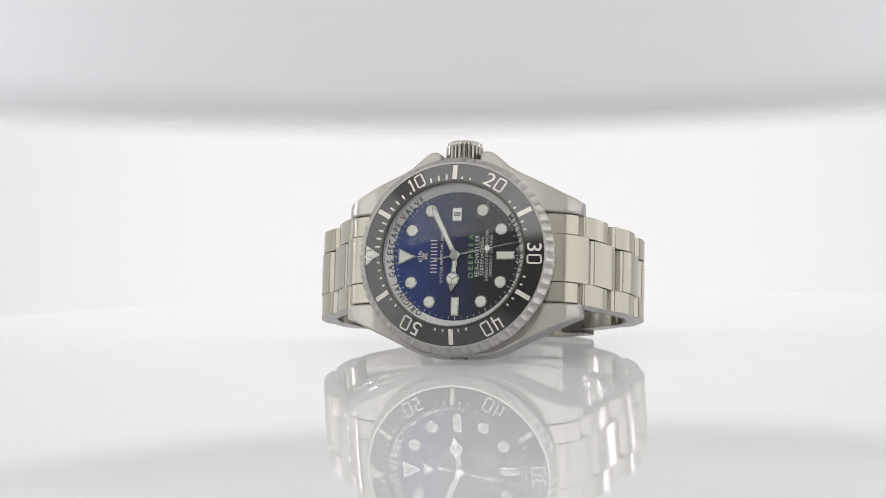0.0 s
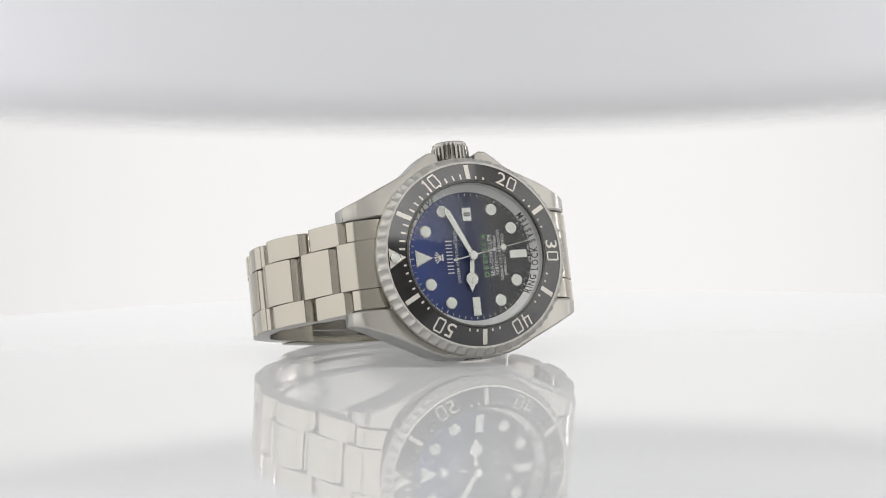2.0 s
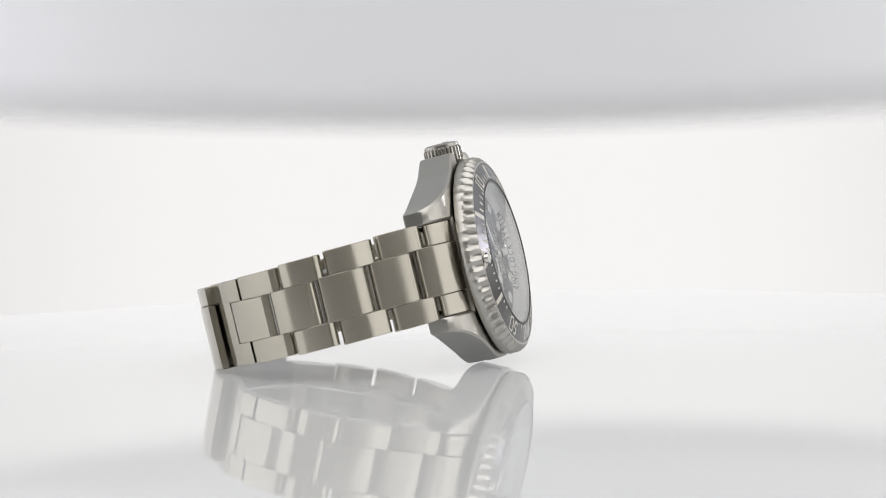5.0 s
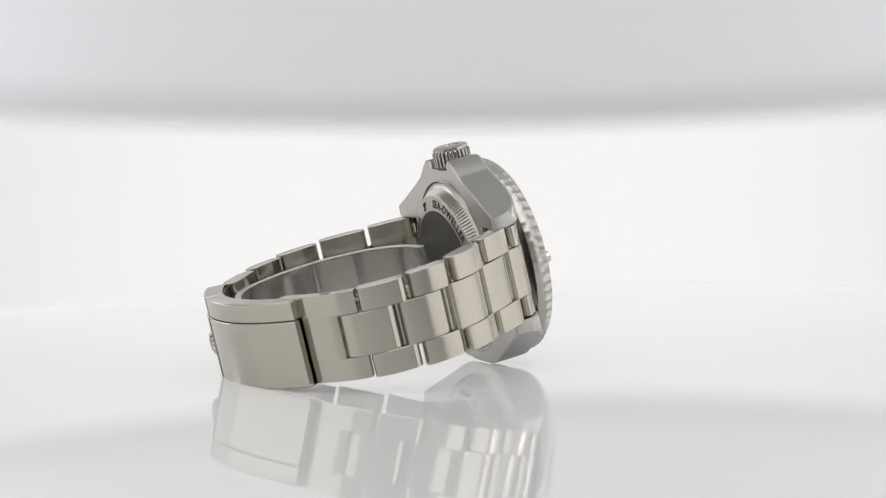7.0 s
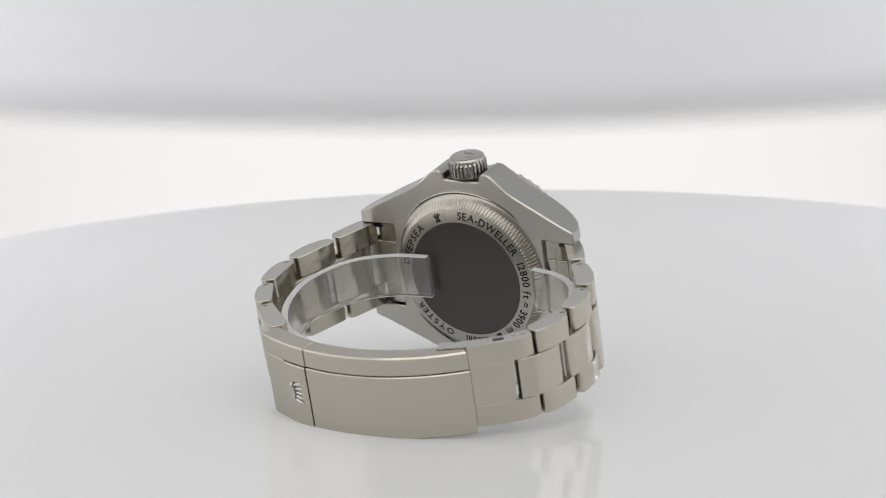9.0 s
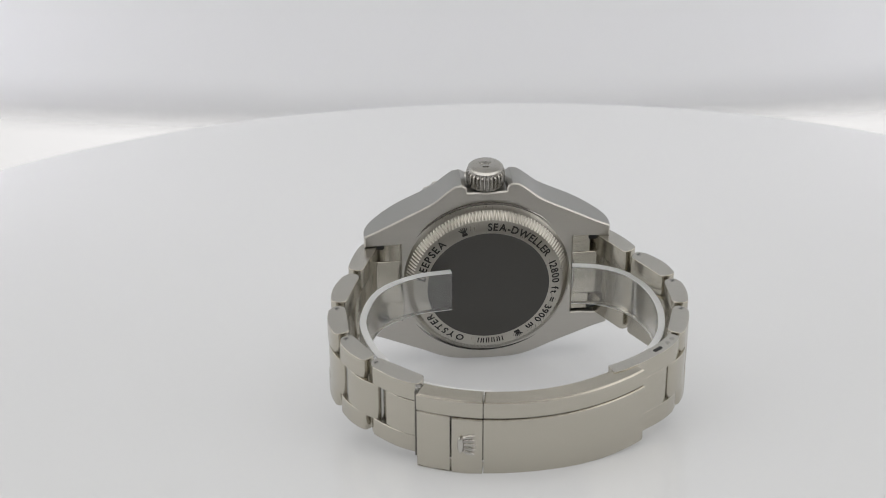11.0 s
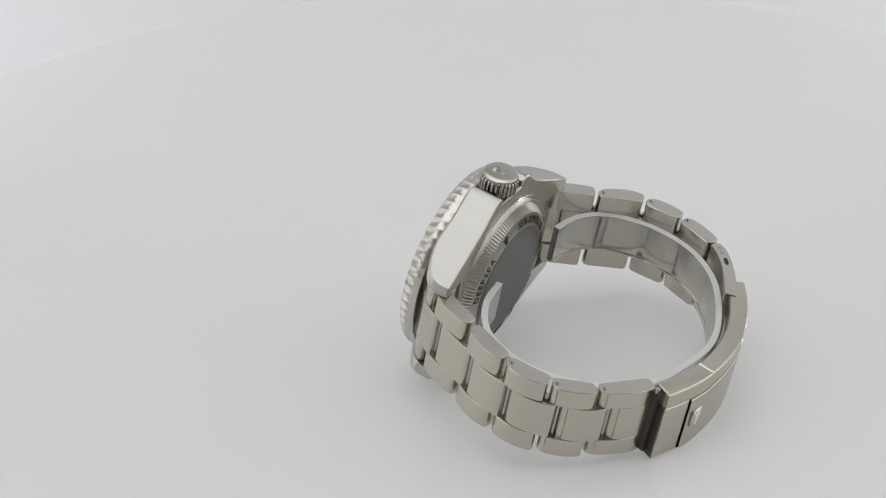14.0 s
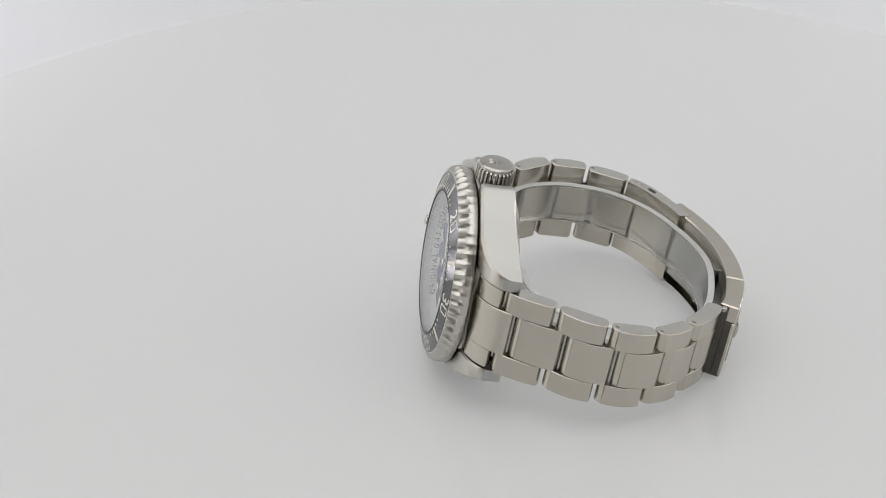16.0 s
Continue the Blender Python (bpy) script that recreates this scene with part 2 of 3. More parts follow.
def line_of(text, cx, cy, size, turn, wide=1.0, gap=0.12):
    """Items for a straight line of text centred at (cx, cy), read along the angle turn (degrees)."""
    widths = [(glyph(c)[3] - glyph(c)[2]) * wide if c != " " else 0.22 for c in text]
    total = (sum(widths) + gap * (len(text) - 1)) * size
    m0 = Matrix.Translation((cx, cy, 0)) @ Matrix.Rotation(radians(turn), 4, "Z")
    x, items = -total / 2, []
    for c, w in zip(text, widths):
        if c != " ":
            items.append((c, m0 @ Matrix.Translation((x + w * size / 2, 0, 0)) @ Matrix.Diagonal((size * wide, size, 1, 1))))
        x += (w + gap) * size
    return items


def ring_of(text, radius, a0, a1, size, flip=1, wide=1.0, mirror=1):
    """Items round a circle from clock angle a0 to a1 (degrees from 12); tops outwards (flip 1) or inwards (-1)."""
    widths = [(glyph(c)[3] - glyph(c)[2]) + 0.14 if c != " " else 0.36 for c in text]
    total, run, items = sum(widths), 0.0, []
    for c, w in zip(text, widths):
        a = a0 + (a1 - a0) * (run + w / 2) / total
        run += w
        if c != " ":
            t = radians(a)
            items.append((c, Matrix.Translation((radius * math.sin(t), radius * math.cos(t), 0)) @ Matrix.Rotation(-t + (0 if flip > 0 else math.pi), 4, "Z") @ Matrix.Diagonal((size * wide * mirror, size, 1, 1))))
    return items


def clock(r, a):
    return r * math.sin(radians(a)), r * math.cos(radians(a))


# ---- the place ----
def room():
    """Turntable plate, lit panel, hanging backdrop and the tent round them."""
    edge = [(0, -9), (203, -9), (206.5, -8), (208, -5.5), (208, -3), (207.3, -1.6), (206.2, -0.5), (205, -0.05), (204.6, 0), (204.2, 0), (120, 0), (0.02, 0)]
    table = new("turntable")
    tagged(table, "round glossy white acrylic turntable plate, spotless and reflective", "turntable")
    part("plate", lathe([(max(r, 0.02), z) for r, z in edge], 256), GLOW_ACRYLIC, table, smooth=True)
    part("hub", lathe([(0.02, -60), (45, -60), (46, -58), (46, -10), (45, -9.2), (0.02, -9.2)], 64), LAMP_GREY, table, "grey hub under the plate", smooth=True)
    # lit white panel far behind
    bm = bmesh.new()
    bmesh.ops.create_cube(bm, size=1, matrix=Matrix.Translation((0, 640, -40)) @ Matrix.Diagonal((1800, 12, 620, 1)))
    tagged(part("backdrop_lit_panel", bm, LIGHT_PANEL, None), "evenly lit white light-box panel behind the turntable", "light panel", kind="structure")
    # grey cloth with a sagging lower edge, bent round the back of the turntable
    bm, rows = bmesh.new(), []
    for i in range(61):
        a = radians(-78 + 156 * i / 60)
        u = math.sin(a)
        low = 44.5 + 243e-6 * (344 * u) ** 2 - 0.0088 * 344 * u
        row = []
        for j in range(21):
            up = 2.5 * j if j <= 10 else 25 + (735 - low) * ((j - 10) / 10) ** 1.4
            z = low + up
            r = 275 + 3 * math.sin(6 * a + j) * max(0, j - 10) / 10 + 13 * (1 - min(1, up / 25)) ** 2
            row.append(bm.verts.new((r * math.sin(a) * 1.25, r * math.cos(a), z)))
        rows.append(row)
    for a, b in zip(rows, rows[1:]):
        for j in range(20):
            bm.faces.new((a[j], b[j], b[j + 1], a[j + 1]))
    tagged(part("backdrop_grey_cloth", bm, GREY_CLOTH, None, smooth=True), "pale grey hanging backdrop cloth with a soft lower edge", "backdrop", kind="structure")
    # tent: side and front walls, ceiling, floor
    for name, at, size in (("wall_west", (-905, -150, 250), (10, 1600, 1200)), ("wall_east", (905, -150, 250), (10, 1600, 1200)),
                           ("wall_south", (0, -955, 250), (1800, 10, 1200)), ("wall_north", (0, 655, 250), (1800, 10, 1200)),
                           ("ceiling", (0, -150, 855), (1820, 1620, 10)), ("floor", (0, -150, -355), (1820, 1620, 10))):
        bm = bmesh.new()
        bmesh.ops.create_cube(bm, size=1, matrix=Matrix.Translation(at) @ Matrix.Diagonal((*size, 1)))
        # unseen south wall is darker only to darken what the steel mirrors
        tagged(part(name, bm, FRONT_DARK if name == "wall_south" else TENT, None), "plain unseen wall closing the light tent", "tent wall", kind="structure")
    bm = bmesh.new()
    bmesh.ops.create_cone(bm, cap_ends=True, segments=40, radius1=70, radius2=40, depth=288, matrix=Matrix.Translation((0, 0, -206)))
    tagged(part("pedestal", bm, LAMP_GREY, None), "dark grey pedestal under the turntable", "pedestal", kind="structure")
    return table


# ---- the wristwatch: x to 3 o'clock, y to 12 o'clock, z out of the dial ----
SIDE_12 = [(21.5, -2.9), (25.6, -5.2), (28.6, -9.5), (33.3, -16.4), (38.4, -23), (40.7, -29.5), (41.0, -36.5), (39.9, -42), (37.6, -48), (34.0, -52.3), (29.5, -55.6), (24.0, -58.8), (18.0, -61.0)]
SIDE_6 = [(-21.5, -2.9), (-25.4, -5.3), (-28.6, -10), (-32.2, -18.8), (-35.1, -24.9), (-36.3, -30.3), (-36.9, -35), (-36.1, -40.5), (-34.2, -45), (-31.2, -49.8), (-27.2, -53.9), (-22.5, -58), (-16.5, -61.4)]


class Run:
    """The outer line of one side of the bracelet, by length; outward is away from the wrist."""

    def __init__(self, knots, sign):
        q = [Vector(k) for k in knots]
        q = [2 * q[0] - q[1]] + q + [2 * q[-1] - q[-2]]
        self.p = []
        for a, b, c, d in zip(q, q[1:], q[2:], q[3:]):
            for k in range(16):
                t = k / 16
                self.p.append(0.5 * (2 * b + (c - a) * t + (2 * a - 5 * b + 4 * c - d) * t * t + (3 * b - a - 3 * c + d) * t ** 3))
        self.s = [0.0]
        for a, b in zip(self.p, self.p[1:]):
            self.s.append(self.s[-1] + (b - a).length)
        self.sign = sign

    def by_z(self, z):
        return float(np.interp(-z, [-v.y for v in self.p], self.s))

    def at(self, s, n=0.0):
        y = float(np.interp(s, self.s, [v.x for v in self.p]))
        z = float(np.interp(s, self.s, [v.y for v in self.p]))
        y1, y0 = (float(np.interp(s + e, self.s, [v.x for v in self.p])) for e in (0.6, -0.6))
        z1, z0 = (float(np.interp(s + e, self.s, [v.y for v in self.p])) for e in (0.6, -0.6))
        t = Vector((y1 - y0, z1 - z0)).normalized()
        out = Vector((-t.y, t.x)) * self.sign
        return y + out.x * n, z + out.y * n


def flanks(ob, mat):
    """The two flat sides of a link or strip get a finish of their own."""
    ob.data.materials.append(mat)
    for f in ob.data.polygons:
        if abs(f.normal.x) > 0.95:
            f.material_index = 1
    return ob


def sag(y, z):
    """The bracelet droops a little towards the clasp."""
    return -1.0 * min(1.0, max(0.0, (-z - 8) / 36))


def link_profile(run, s0, s1, proud=0.0, thick=3.6, roller=True):
    """Outline of one link: crowned top, round ends, a rolled step at the end near the case."""
    a, b = s0 + 0.38, s1 - 0.38
    p = [(a, -1.9), (a + 0.1, -1.3), (a + 0.4, -0.85), (a + 0.9, -0.5)]
    p += [(a + 1.5, -0.24), (a + 1.62, -0.02)] if roller else [(a + 1.3, -0.2)]
    k0 = p[-1][0]
    p += [(k0 + (b - 1.0 - k0) * k / 5, 0.26 * math.sin(math.pi * k / 5) - (0.03 if k == 5 else 0)) for k in range(1, 6)]
    p += [(b - 0.45, -0.25), (b - 0.12, -0.75), (b, -1.6), (b - 0.04, -thick + 1.1), (b - 0.35, -thick + 0.35), (b - 1.0, -thick), (a + 1.0, -thick), (a + 0.35, -thick + 0.35), (a + 0.04, -thick + 1.1)]
    return [run.at(s, n + proud) for s, n in p]


def bracelet(watch):
    for side, run, outer, centre in (("12", Run(SIDE_12, 1), (-7.2, -16.5, -27.0, -37.5, -48.3), (-9.75, -18.7, -29.5, -40.8, -52.0)),
                                     ("6", Run(SIDE_6, -1), (-7.4, -18.6, -30.2, -41.8, -51.2, -60.0), (-10.4, -21.4, -32.8, -44.6, -53.7, -60.2))):
        so, sc = [run.by_z(z) for z in outer], [run.by_z(z) for z in centre]

        def wide(s):
            z = run.at(s)[1]
            return (10.6 if side == "12" else 10.35) - 1.6 * max(0, -z - 10) / 50, 5.35 - 0.85 * min(1.0, max(0, -z - 8) / 30)

        # end link between the lugs
        for x0, x1, stop, proud in ((5.5, 10.1, so[0], 0.0), (-10.1, -5.5, so[0], 0.0), (-5.42, 5.42, sc[0], 0.22)):
            top = [run.at(0.2 + (stop - 0.9) * k / 7, proud) for k in range(8)] + [run.at(stop - 0.4, proud - 0.2), run.at(stop - 0.15, proud - 0.8), run.at(stop - 0.2, -2.9)]
            y0 = math.copysign(17.6, top[0][0])
            poly = top + [(top[-1][0] - math.copysign(1.2, y0), -9.6), (y0, -9.6), (y0, top[0][1])]
            part("end_link", slab_x(poly, x0, x1, 0.12), BRUSHED, watch, smooth=True)
        for s0, s1 in zip(so, so[1:]):
            w, c = wide((s0 + s1) / 2)
            roll = s1 - s0 > 7
            pr = link_profile(run, s0, s1, roller=roll)
            for x0, x1 in ((c + 0.04, w), (-w, -c - 0.04)):
                flanks(part("outer_link", slab_x(pr, x0, x1, 0.1, sag), BRUSHED, watch, smooth=True), SIDE_STEEL)
        for k, (s0, s1) in enumerate(zip(so, so[1:])):
            if k < len(so) - 4:
                continue
            w, c = wide((s0 + s1) / 2)
            y, z = run.at(s0 + 1.5, -1.7)
            head = part("screw_head", slab_x([(y + 0.62 * math.cos(q * math.pi / 8), z + 0.62 * math.sin(q * math.pi / 8)) for q in range(16)], w - 0.3, w + 0.05, 0.06, sag), POLISHED, watch, smooth=True)
            e = Vector((0.5, 0.35)).normalized()
            slot = [(y + e.x * a - e.y * b, z + e.y * a + e.x * b) for a, b in ((-0.5, -0.11), (0.5, -0.11), (0.5, 0.11), (-0.5, 0.11))]
            part("slot", slab_x(slot, w - 0.2, w + 0.065, 0.01, sag), INK, head)
        for s0, s1 in zip(sc, sc[1:]):
            w, c = wide((s0 + s1) / 2)
            part("centre_link", slab_x(link_profile(run, s0, s1, 0.02, roller=s1 - s0 > 7), -c, c, 0.07, sag), BRUSHED, watch, smooth=True)
        # pins that show in the joints
        for s in so[:-1] + sc[:-1]:
            w, c = wide(s)
            x0, x1 = (-c - 0.6, c + 0.6) if s in so else (-c + 0.1, c - 0.1)
            y, z = run.at(s, -1.3)
            part("link_pin", slab_x([(y + 0.42 * math.cos(k * math.pi / 5), z + 0.42 * math.sin(k * math.pi / 5)) for k in range(10)], x0, x1, 0.05, sag), POLISHED, watch, smooth=True)
            if s in so:
                continue
            bar = [run.at(s + e, n) for e, n in ((-1.3, -1.75), (0, -1.7), (1.3, -1.75), (1.3, -2.7), (0, -2.7), (-1.3, -2.7))]
            part("joint_knuckle", slab_x(bar, x0, x1, 0.05, sag), POLISHED, watch)
        if side == "12":
            # solid piece that leads into the clasp, notched for the last centre link
            w, c = wide(so[-1] + 3)
            s_end = run.s[-1] - 3
            pr = lambda a: [run.at(a + 0.2 + (s_end - a - 0.2) * k / 9, -0.45 if k == 0 else 0.0) for k in range(10)] + [run.at(s_end - (s_end - a - 0.2) * k / 9, -2.8) for k in range(10)]
            for x0, x1 in ((c + 0.09, w), (-w, -c - 0.09)):
                flanks(part("clasp_link_side", slab_x(pr(so[-1]), x0, x1, 0.03, sag), BRUSHED, watch, smooth=True), SIDE_STEEL)
            for ds, r, mat, name in ((2.0, 0.55, POLISHED, "pin_head"), (3.9, 0.55, POLISHED, "pin_head"), (6.6, 0.5, INK, "slot")):
                y, z = run.at(so[-1] + ds, -1.4)
                y1, z1 = run.at(so[-1] + ds + (1.6 if name == "slot" else 0.01), -1.4)
                ring = [(y + r * math.cos(q * math.pi / 8), z + r * math.sin(q * math.pi / 8)) if math.cos(q * math.pi / 8) * (y1 - y) + math.sin(q * math.pi / 8) * (z1 - z) < 0 else (y1 + r * math.cos(q * math.pi / 8), z1 + r * math.sin(q * math.pi / 8)) for q in range(16)]
                part(name, slab_x(ring, w - 0.3, w + 0.06, 0.05, sag), mat, watch, smooth=True)
            part("clasp_link", slab_x(pr(sc[-1]), -c - 0.1, c + 0.1, 0.02, sag), BRUSHED, watch, smooth=True)


def arc_poly(a0, a1, r0, r1, n=18, cy=0.5, cz=-22.2):
    """A bent bar in (y, z) between two angles from straight down."""
    out = [(cy + r1 * math.sin(radians(a0 + (a1 - a0) * k / n)), cz - r1 * math.cos(radians(a0 + (a1 - a0) * k / n))) for k in range(n + 1)]
    return out + [(cy + r0 * math.sin(radians(a1 - (a1 - a0) * k / n)), cz - r0 * math.cos(radians(a1 - (a1 - a0) * k / n))) for k in range(n + 1)]


def clasp(watch):
    xs = -1.2
    body = part("clasp", slab_x(arc_poly(-9.2, 36.6, 44.4, 46.0), xs - 9.2, xs + 5.0, 0.18), BRUSHED, watch, "brushed steel folding clasp cover", smooth=True)
    part("cover_lip", slab_x(arc_poly(-9.2, 36.5, 41.6, 45.8), xs + 5.06, xs + 9.3, 0.3), BRUSHED, body, "satin bevelled rim of the clasp", smooth=True).data.materials.append(SIDE_STEEL)
    part("cover_lip", slab_x(arc_poly(-9.2, 36.5, 41.6, 45.8), xs - 9.4, xs - 9.22, 0.05), BRUSHED, body, smooth=True)
    catch = part("safety_catch", slab_x(arc_poly(-17.4, -9.45, 44.4, 46.2), xs - 9.2, xs + 5.0, 0.2), BRUSHED, watch, "brushed safety catch of the clasp", smooth=True)
    part("catch_lip", slab_x(arc_poly(-27.0, -9.45, 41.6, 45.9), xs + 5.06, xs + 9.35, 0.3), BRUSHED, catch, smooth=True)
    part("catch_tab", slab_x(arc_poly(-26.9, -18.0, 43.8, 45.8), xs - 9.2, xs + 5.0, 0.2), BRUSHED, catch, smooth=True)
    part("catch_lip", slab_x(arc_poly(-27.0, -9.45, 41.6, 45.7), xs - 9.4, xs - 9.22, 0.05), BRUSHED, catch, smooth=True)
    # raised emblem: a plain fan of five rounded bars on a foot
    bm = bmesh.new()
    a = radians(-13.5)
    for k in range(5):
        t = (k - 2) * 0.16
        base = Vector((xs - 1.4 + 0.98 * (k - 2), 0.5 + 46.2 * math.sin(a) + 0.5 - 0.12 * abs(k - 2), -22.2 - 46.15 * math.cos(a)))
        tip = Matrix.Translation(base) @ Matrix.Rotation(a, 4, "X") @ Matrix.Rotation(-t, 4, "Z") @ Matrix.Diagonal((0.46, 1.75, 0.6, 1))
        bmesh.ops.create_icosphere(bm, subdivisions=2, radius=1, matrix=tip)
    bmesh.ops.create_icosphere(bm, subdivisions=2, radius=1, matrix=Matrix.Translation((xs - 1.4, 0.5 + 46.2 * math.sin(a) - 1.25, -22.2 - 46.15 * math.cos(a))) @ Matrix.Rotation(a, 4, "X") @ Matrix.Diagonal((2.3, 0.7, 0.6, 1)))
    part("emblem", bm, SIDE_STEEL, catch, "raised polished emblem", smooth=True)
    # folding blades inside, and the small bolts at the end
    blade = part("clasp_blade", slab_x(arc_poly(-24, 36, 42.0, 43.3), xs - 7.6, xs + 7.2, 0.15), POLISHED, watch, "polished folding blade inside the clasp", smooth=True)
    part("blade", slab_x(arc_poly(2, 35, 40.8, 41.6), xs - 6.4, xs + 6.2, 0.15), POLISHED, blade, smooth=True)
    # two dark blocks fill the open end in place of its shade
    part("clasp_core_shade", slab_x(arc_poly(-28.6, -18, 41.2, 43.7), xs - 8.6, xs + 8.4, 0.1), GAP_SHADE, blade, "dark filler standing in for shade inside the clasp end", smooth=True)
    part("clasp_mouth_shade", slab_x(arc_poly(-27.15, -25.6, 41.9, 45.3), xs - 9.1, xs + 5.0, 0.1), GAP_SHADE, blade, "dark filler standing in for shade in the clasp mouth", smooth=True)
    for x in (xs + 8.0,):
        for a0 in (-28.0, 38.0, 41.5):
            y, z = 0.5 + 42.8 * math.sin(radians(a0)), -22.2 - 42.8 * math.cos(radians(a0))
            part("pin_head", slab_x([(y + 0.7 * math.cos(k * math.pi / 6), z + 0.7 * math.sin(k * math.pi / 6)) for k in range(12)], x, x + 1.0, 0.12), POLISHED, blade, smooth=True)


def case(watch):
    lug = [(13, 20.0), (15, 19.0), (17, 18.05), (19, 17.1), (21, 16.15), (23, 15.2), (24.6, 14.45), (25.8, 13.95), (26.7, 13.6), (27.3, 13.35), (27.65, 13.1)]
    half = [(0, 22.3), (4.4, 22.6), (4.6, 23.9), (5.7, 24.6), (7.2, 24.4), (8.6, 23.4), (9.7, 22.5), (10.7, 21.6), (11.6, 20.85)] + lug
    nine = [(0, 22.8), (5, 22.6), (8, 22.15), (10.2, 21.4), (11.8, 20.65)] + lug
    notch = [27.65, 27.3, 26.7, 25.8, 24.6, 23, 21, 19.5]
    poly = [(x, -y) for y, x in half[::-1]] + [(x, y) for y, x in half[1:]]
    poly += [(10.35, y) for y in notch] + [(-10.35, y) for y in notch[::-1]]
    poly += [(-x, y) for y, x in nine[::-1]] + [(-x, -y) for y, x in nine[1:]]
    poly += [(-10.35, -y) for y in notch] + [(10.35, -y) for y in notch[::-1]]

    # faces of the two broad sides: four lugs in strips, one middle
    at = {(round(x, 2), round(y, 2)): k for k, (x, y) in enumerate(poly)}
    out = {y: x for y, x in lug}
    rows = [19.5, 21, 23, 24.6, 25.8, 26.7, 27.3, 27.65]
    broad = []
    for sx in (1, -1):
        for sy in (1, -1):
            edge = [(at[sx * 10.35, round(sy * y, 2)], at[round(sx * out[19 if y == 19.5 else y], 2), sy * (19 if y == 19.5 else y)]) for y in rows]
            broad += [(a[0], a[1], b[1], b[0]) for a, b in zip(edge, edge[1:])]
    broad.append([k for k, (x, y) in enumerate(poly) if abs(y) <= 19.5])

    def top(y):
        k = min(1.0, max(0.0, (abs(y) - 17.0) / 10.7))
        return -2.02 - 6.8 * (1 - math.sqrt(1 - k * k))

    def low(y):
        return -9.4 - 1.5 * (abs(y) / 27.2) ** 1.5

    wide = inset(poly, 0.4)
    rings = [[(x, y, low(y) - 0.15) for x, y in inset(poly, 0.3)], [(x, y, low(y) + 0.14) for x, y in inset(poly, 0.02)],
             [(x, y, top(y) - 0.5) for x, y in poly], [(x, y, top(y)) for x, y in wide]]
    body = part("case", layers(bmesh.new(), rings, broad), CASE_STEEL, watch, "satin steel watch case with long lugs and crown guards", smooth=True)
    body.data.materials.append(FLANK_STEEL)
    for f in body.data.polygons:
        if abs(f.normal.z) < 0.6 and not (abs(f.center.y) > 0.019 and f.normal.z > 0.3):
            f.material_index = 1
    # valve in the flank at 9 o'clock
    part("valve", lathe([(0.02, -22.98), (1.55, -22.98), (1.65, -22.9), (1.65, -22), (0.02, -22)], 32, axis="x"), POLISHED, body, "round flush valve in the case flank", smooth=True).location = (0, 0, -0.0055)
    part("valve_ring", lathe([(1.66, -22.84), (1.98, -22.84), (1.98, -22), (1.66, -22)], 40, axis="x"), GAP_SHADE, body, smooth=True).location = (0, 0, -0.0055)
    # lug holes and spring bars at the back
    for s in (1, -1):
        for x in (9.3, -9.3):
            part("lug_slot", slab_z([(x + 0.55 * math.cos(k * math.pi / 6), s * 24.2 + (1.0 if math.sin(k * math.pi / 6) > 0 else -1.0) * 0.6 + 0.55 * math.sin(k * math.pi / 6)) for k in range(12)], -9.66, -9.2, 0.03), INK, body)
    crown = part("crown", lathe([(0.02, 27.3), (3.2, 27.3), (3.6, 27.2), (3.95, 26.9), (3.98, 26.3), (4.3, 25.95), (4.3, 23.0), (3.8, 22.7), (0.02, 22.3)], 208,
                                lambda i, r, x: r - (0.5 if (i // 4) % 2 else 0) * (1 if r > 4.1 else 0), axis="x"), CROWN_STEEL, watch, "fluted steel winding crown", smooth=True)
    bm = bmesh.new()
    for k in range(5):
        t = (k - 2) * 0.35
        bmesh.ops.create_icosphere(bm, subdivisions=1, radius=1, matrix=Matrix.Translation((27.3, 1.3 * math.sin(t), 0.2 + 1.0 * math.cos(t))) @ Matrix.Rotation(-t, 4, "X") @ Matrix.Diagonal((0.25, 0.26, 0.95, 1)))
    bmesh.ops.create_icosphere(bm, subdivisions=1, radius=1, matrix=Matrix.Translation((27.3, 0, -0.6)) @ Matrix.Diagonal((0.25, 1.1, 0.35, 1)))
    part("emblem", bm, POLISHED, crown, smooth=True)
    crown.location = (0, 0, -0.0058)
    # case back
    back = part("case_back", lathe([(0.02, -9.0), (19.4, -9.0), (19.5, -9.4), (19.5, -10.0), (19.2, -10.3), (18.55, -10.6), (18.45, -11.0), (17.45, -12.3), (17.0, -12.52), (13.95, -13.1), (0.02, -13.1)], 560,
                                    lambda i, r, z: r - (0.42 if (i // 2) % 2 and -12.4 < z < -10.9 and r > 17.2 else 0)), BACK_STEEL, watch, "steel screw-down case back with fluted rim", smooth=True)
    part("back_ring", lathe([(19.6, -8.5), (20.1, -8.5), (20.1, -10.1), (19.9, -10.25), (19.6, -10.1)], 160), POLISHED, back, smooth=True)
    part("back_disc", disc(13.9, -13.18, -12.9, 96), BACK_FILM, back, "dark satin centre disc")

    def on_slope(bm):
        for v in bm.verts:
            v.co.z += 0.176 * (math.hypot(v.co.x, v.co.y) - 13.95)
        return bm

    words = [("SEA-DWELLER", 91, 27.5), ("12800 ft = 3900 m", 21, -54), ("DEEPSEA", 172, 129), ("OYSTER", -110, -152)]
    for text, a0, a1 in words:
        part("engraving", on_slope(lettering(ring_of(text, 15.45, a0, a1, 2.4, 1, 1.0, -1), -13.1, -1, 0.02)), ENGRAVED, back)
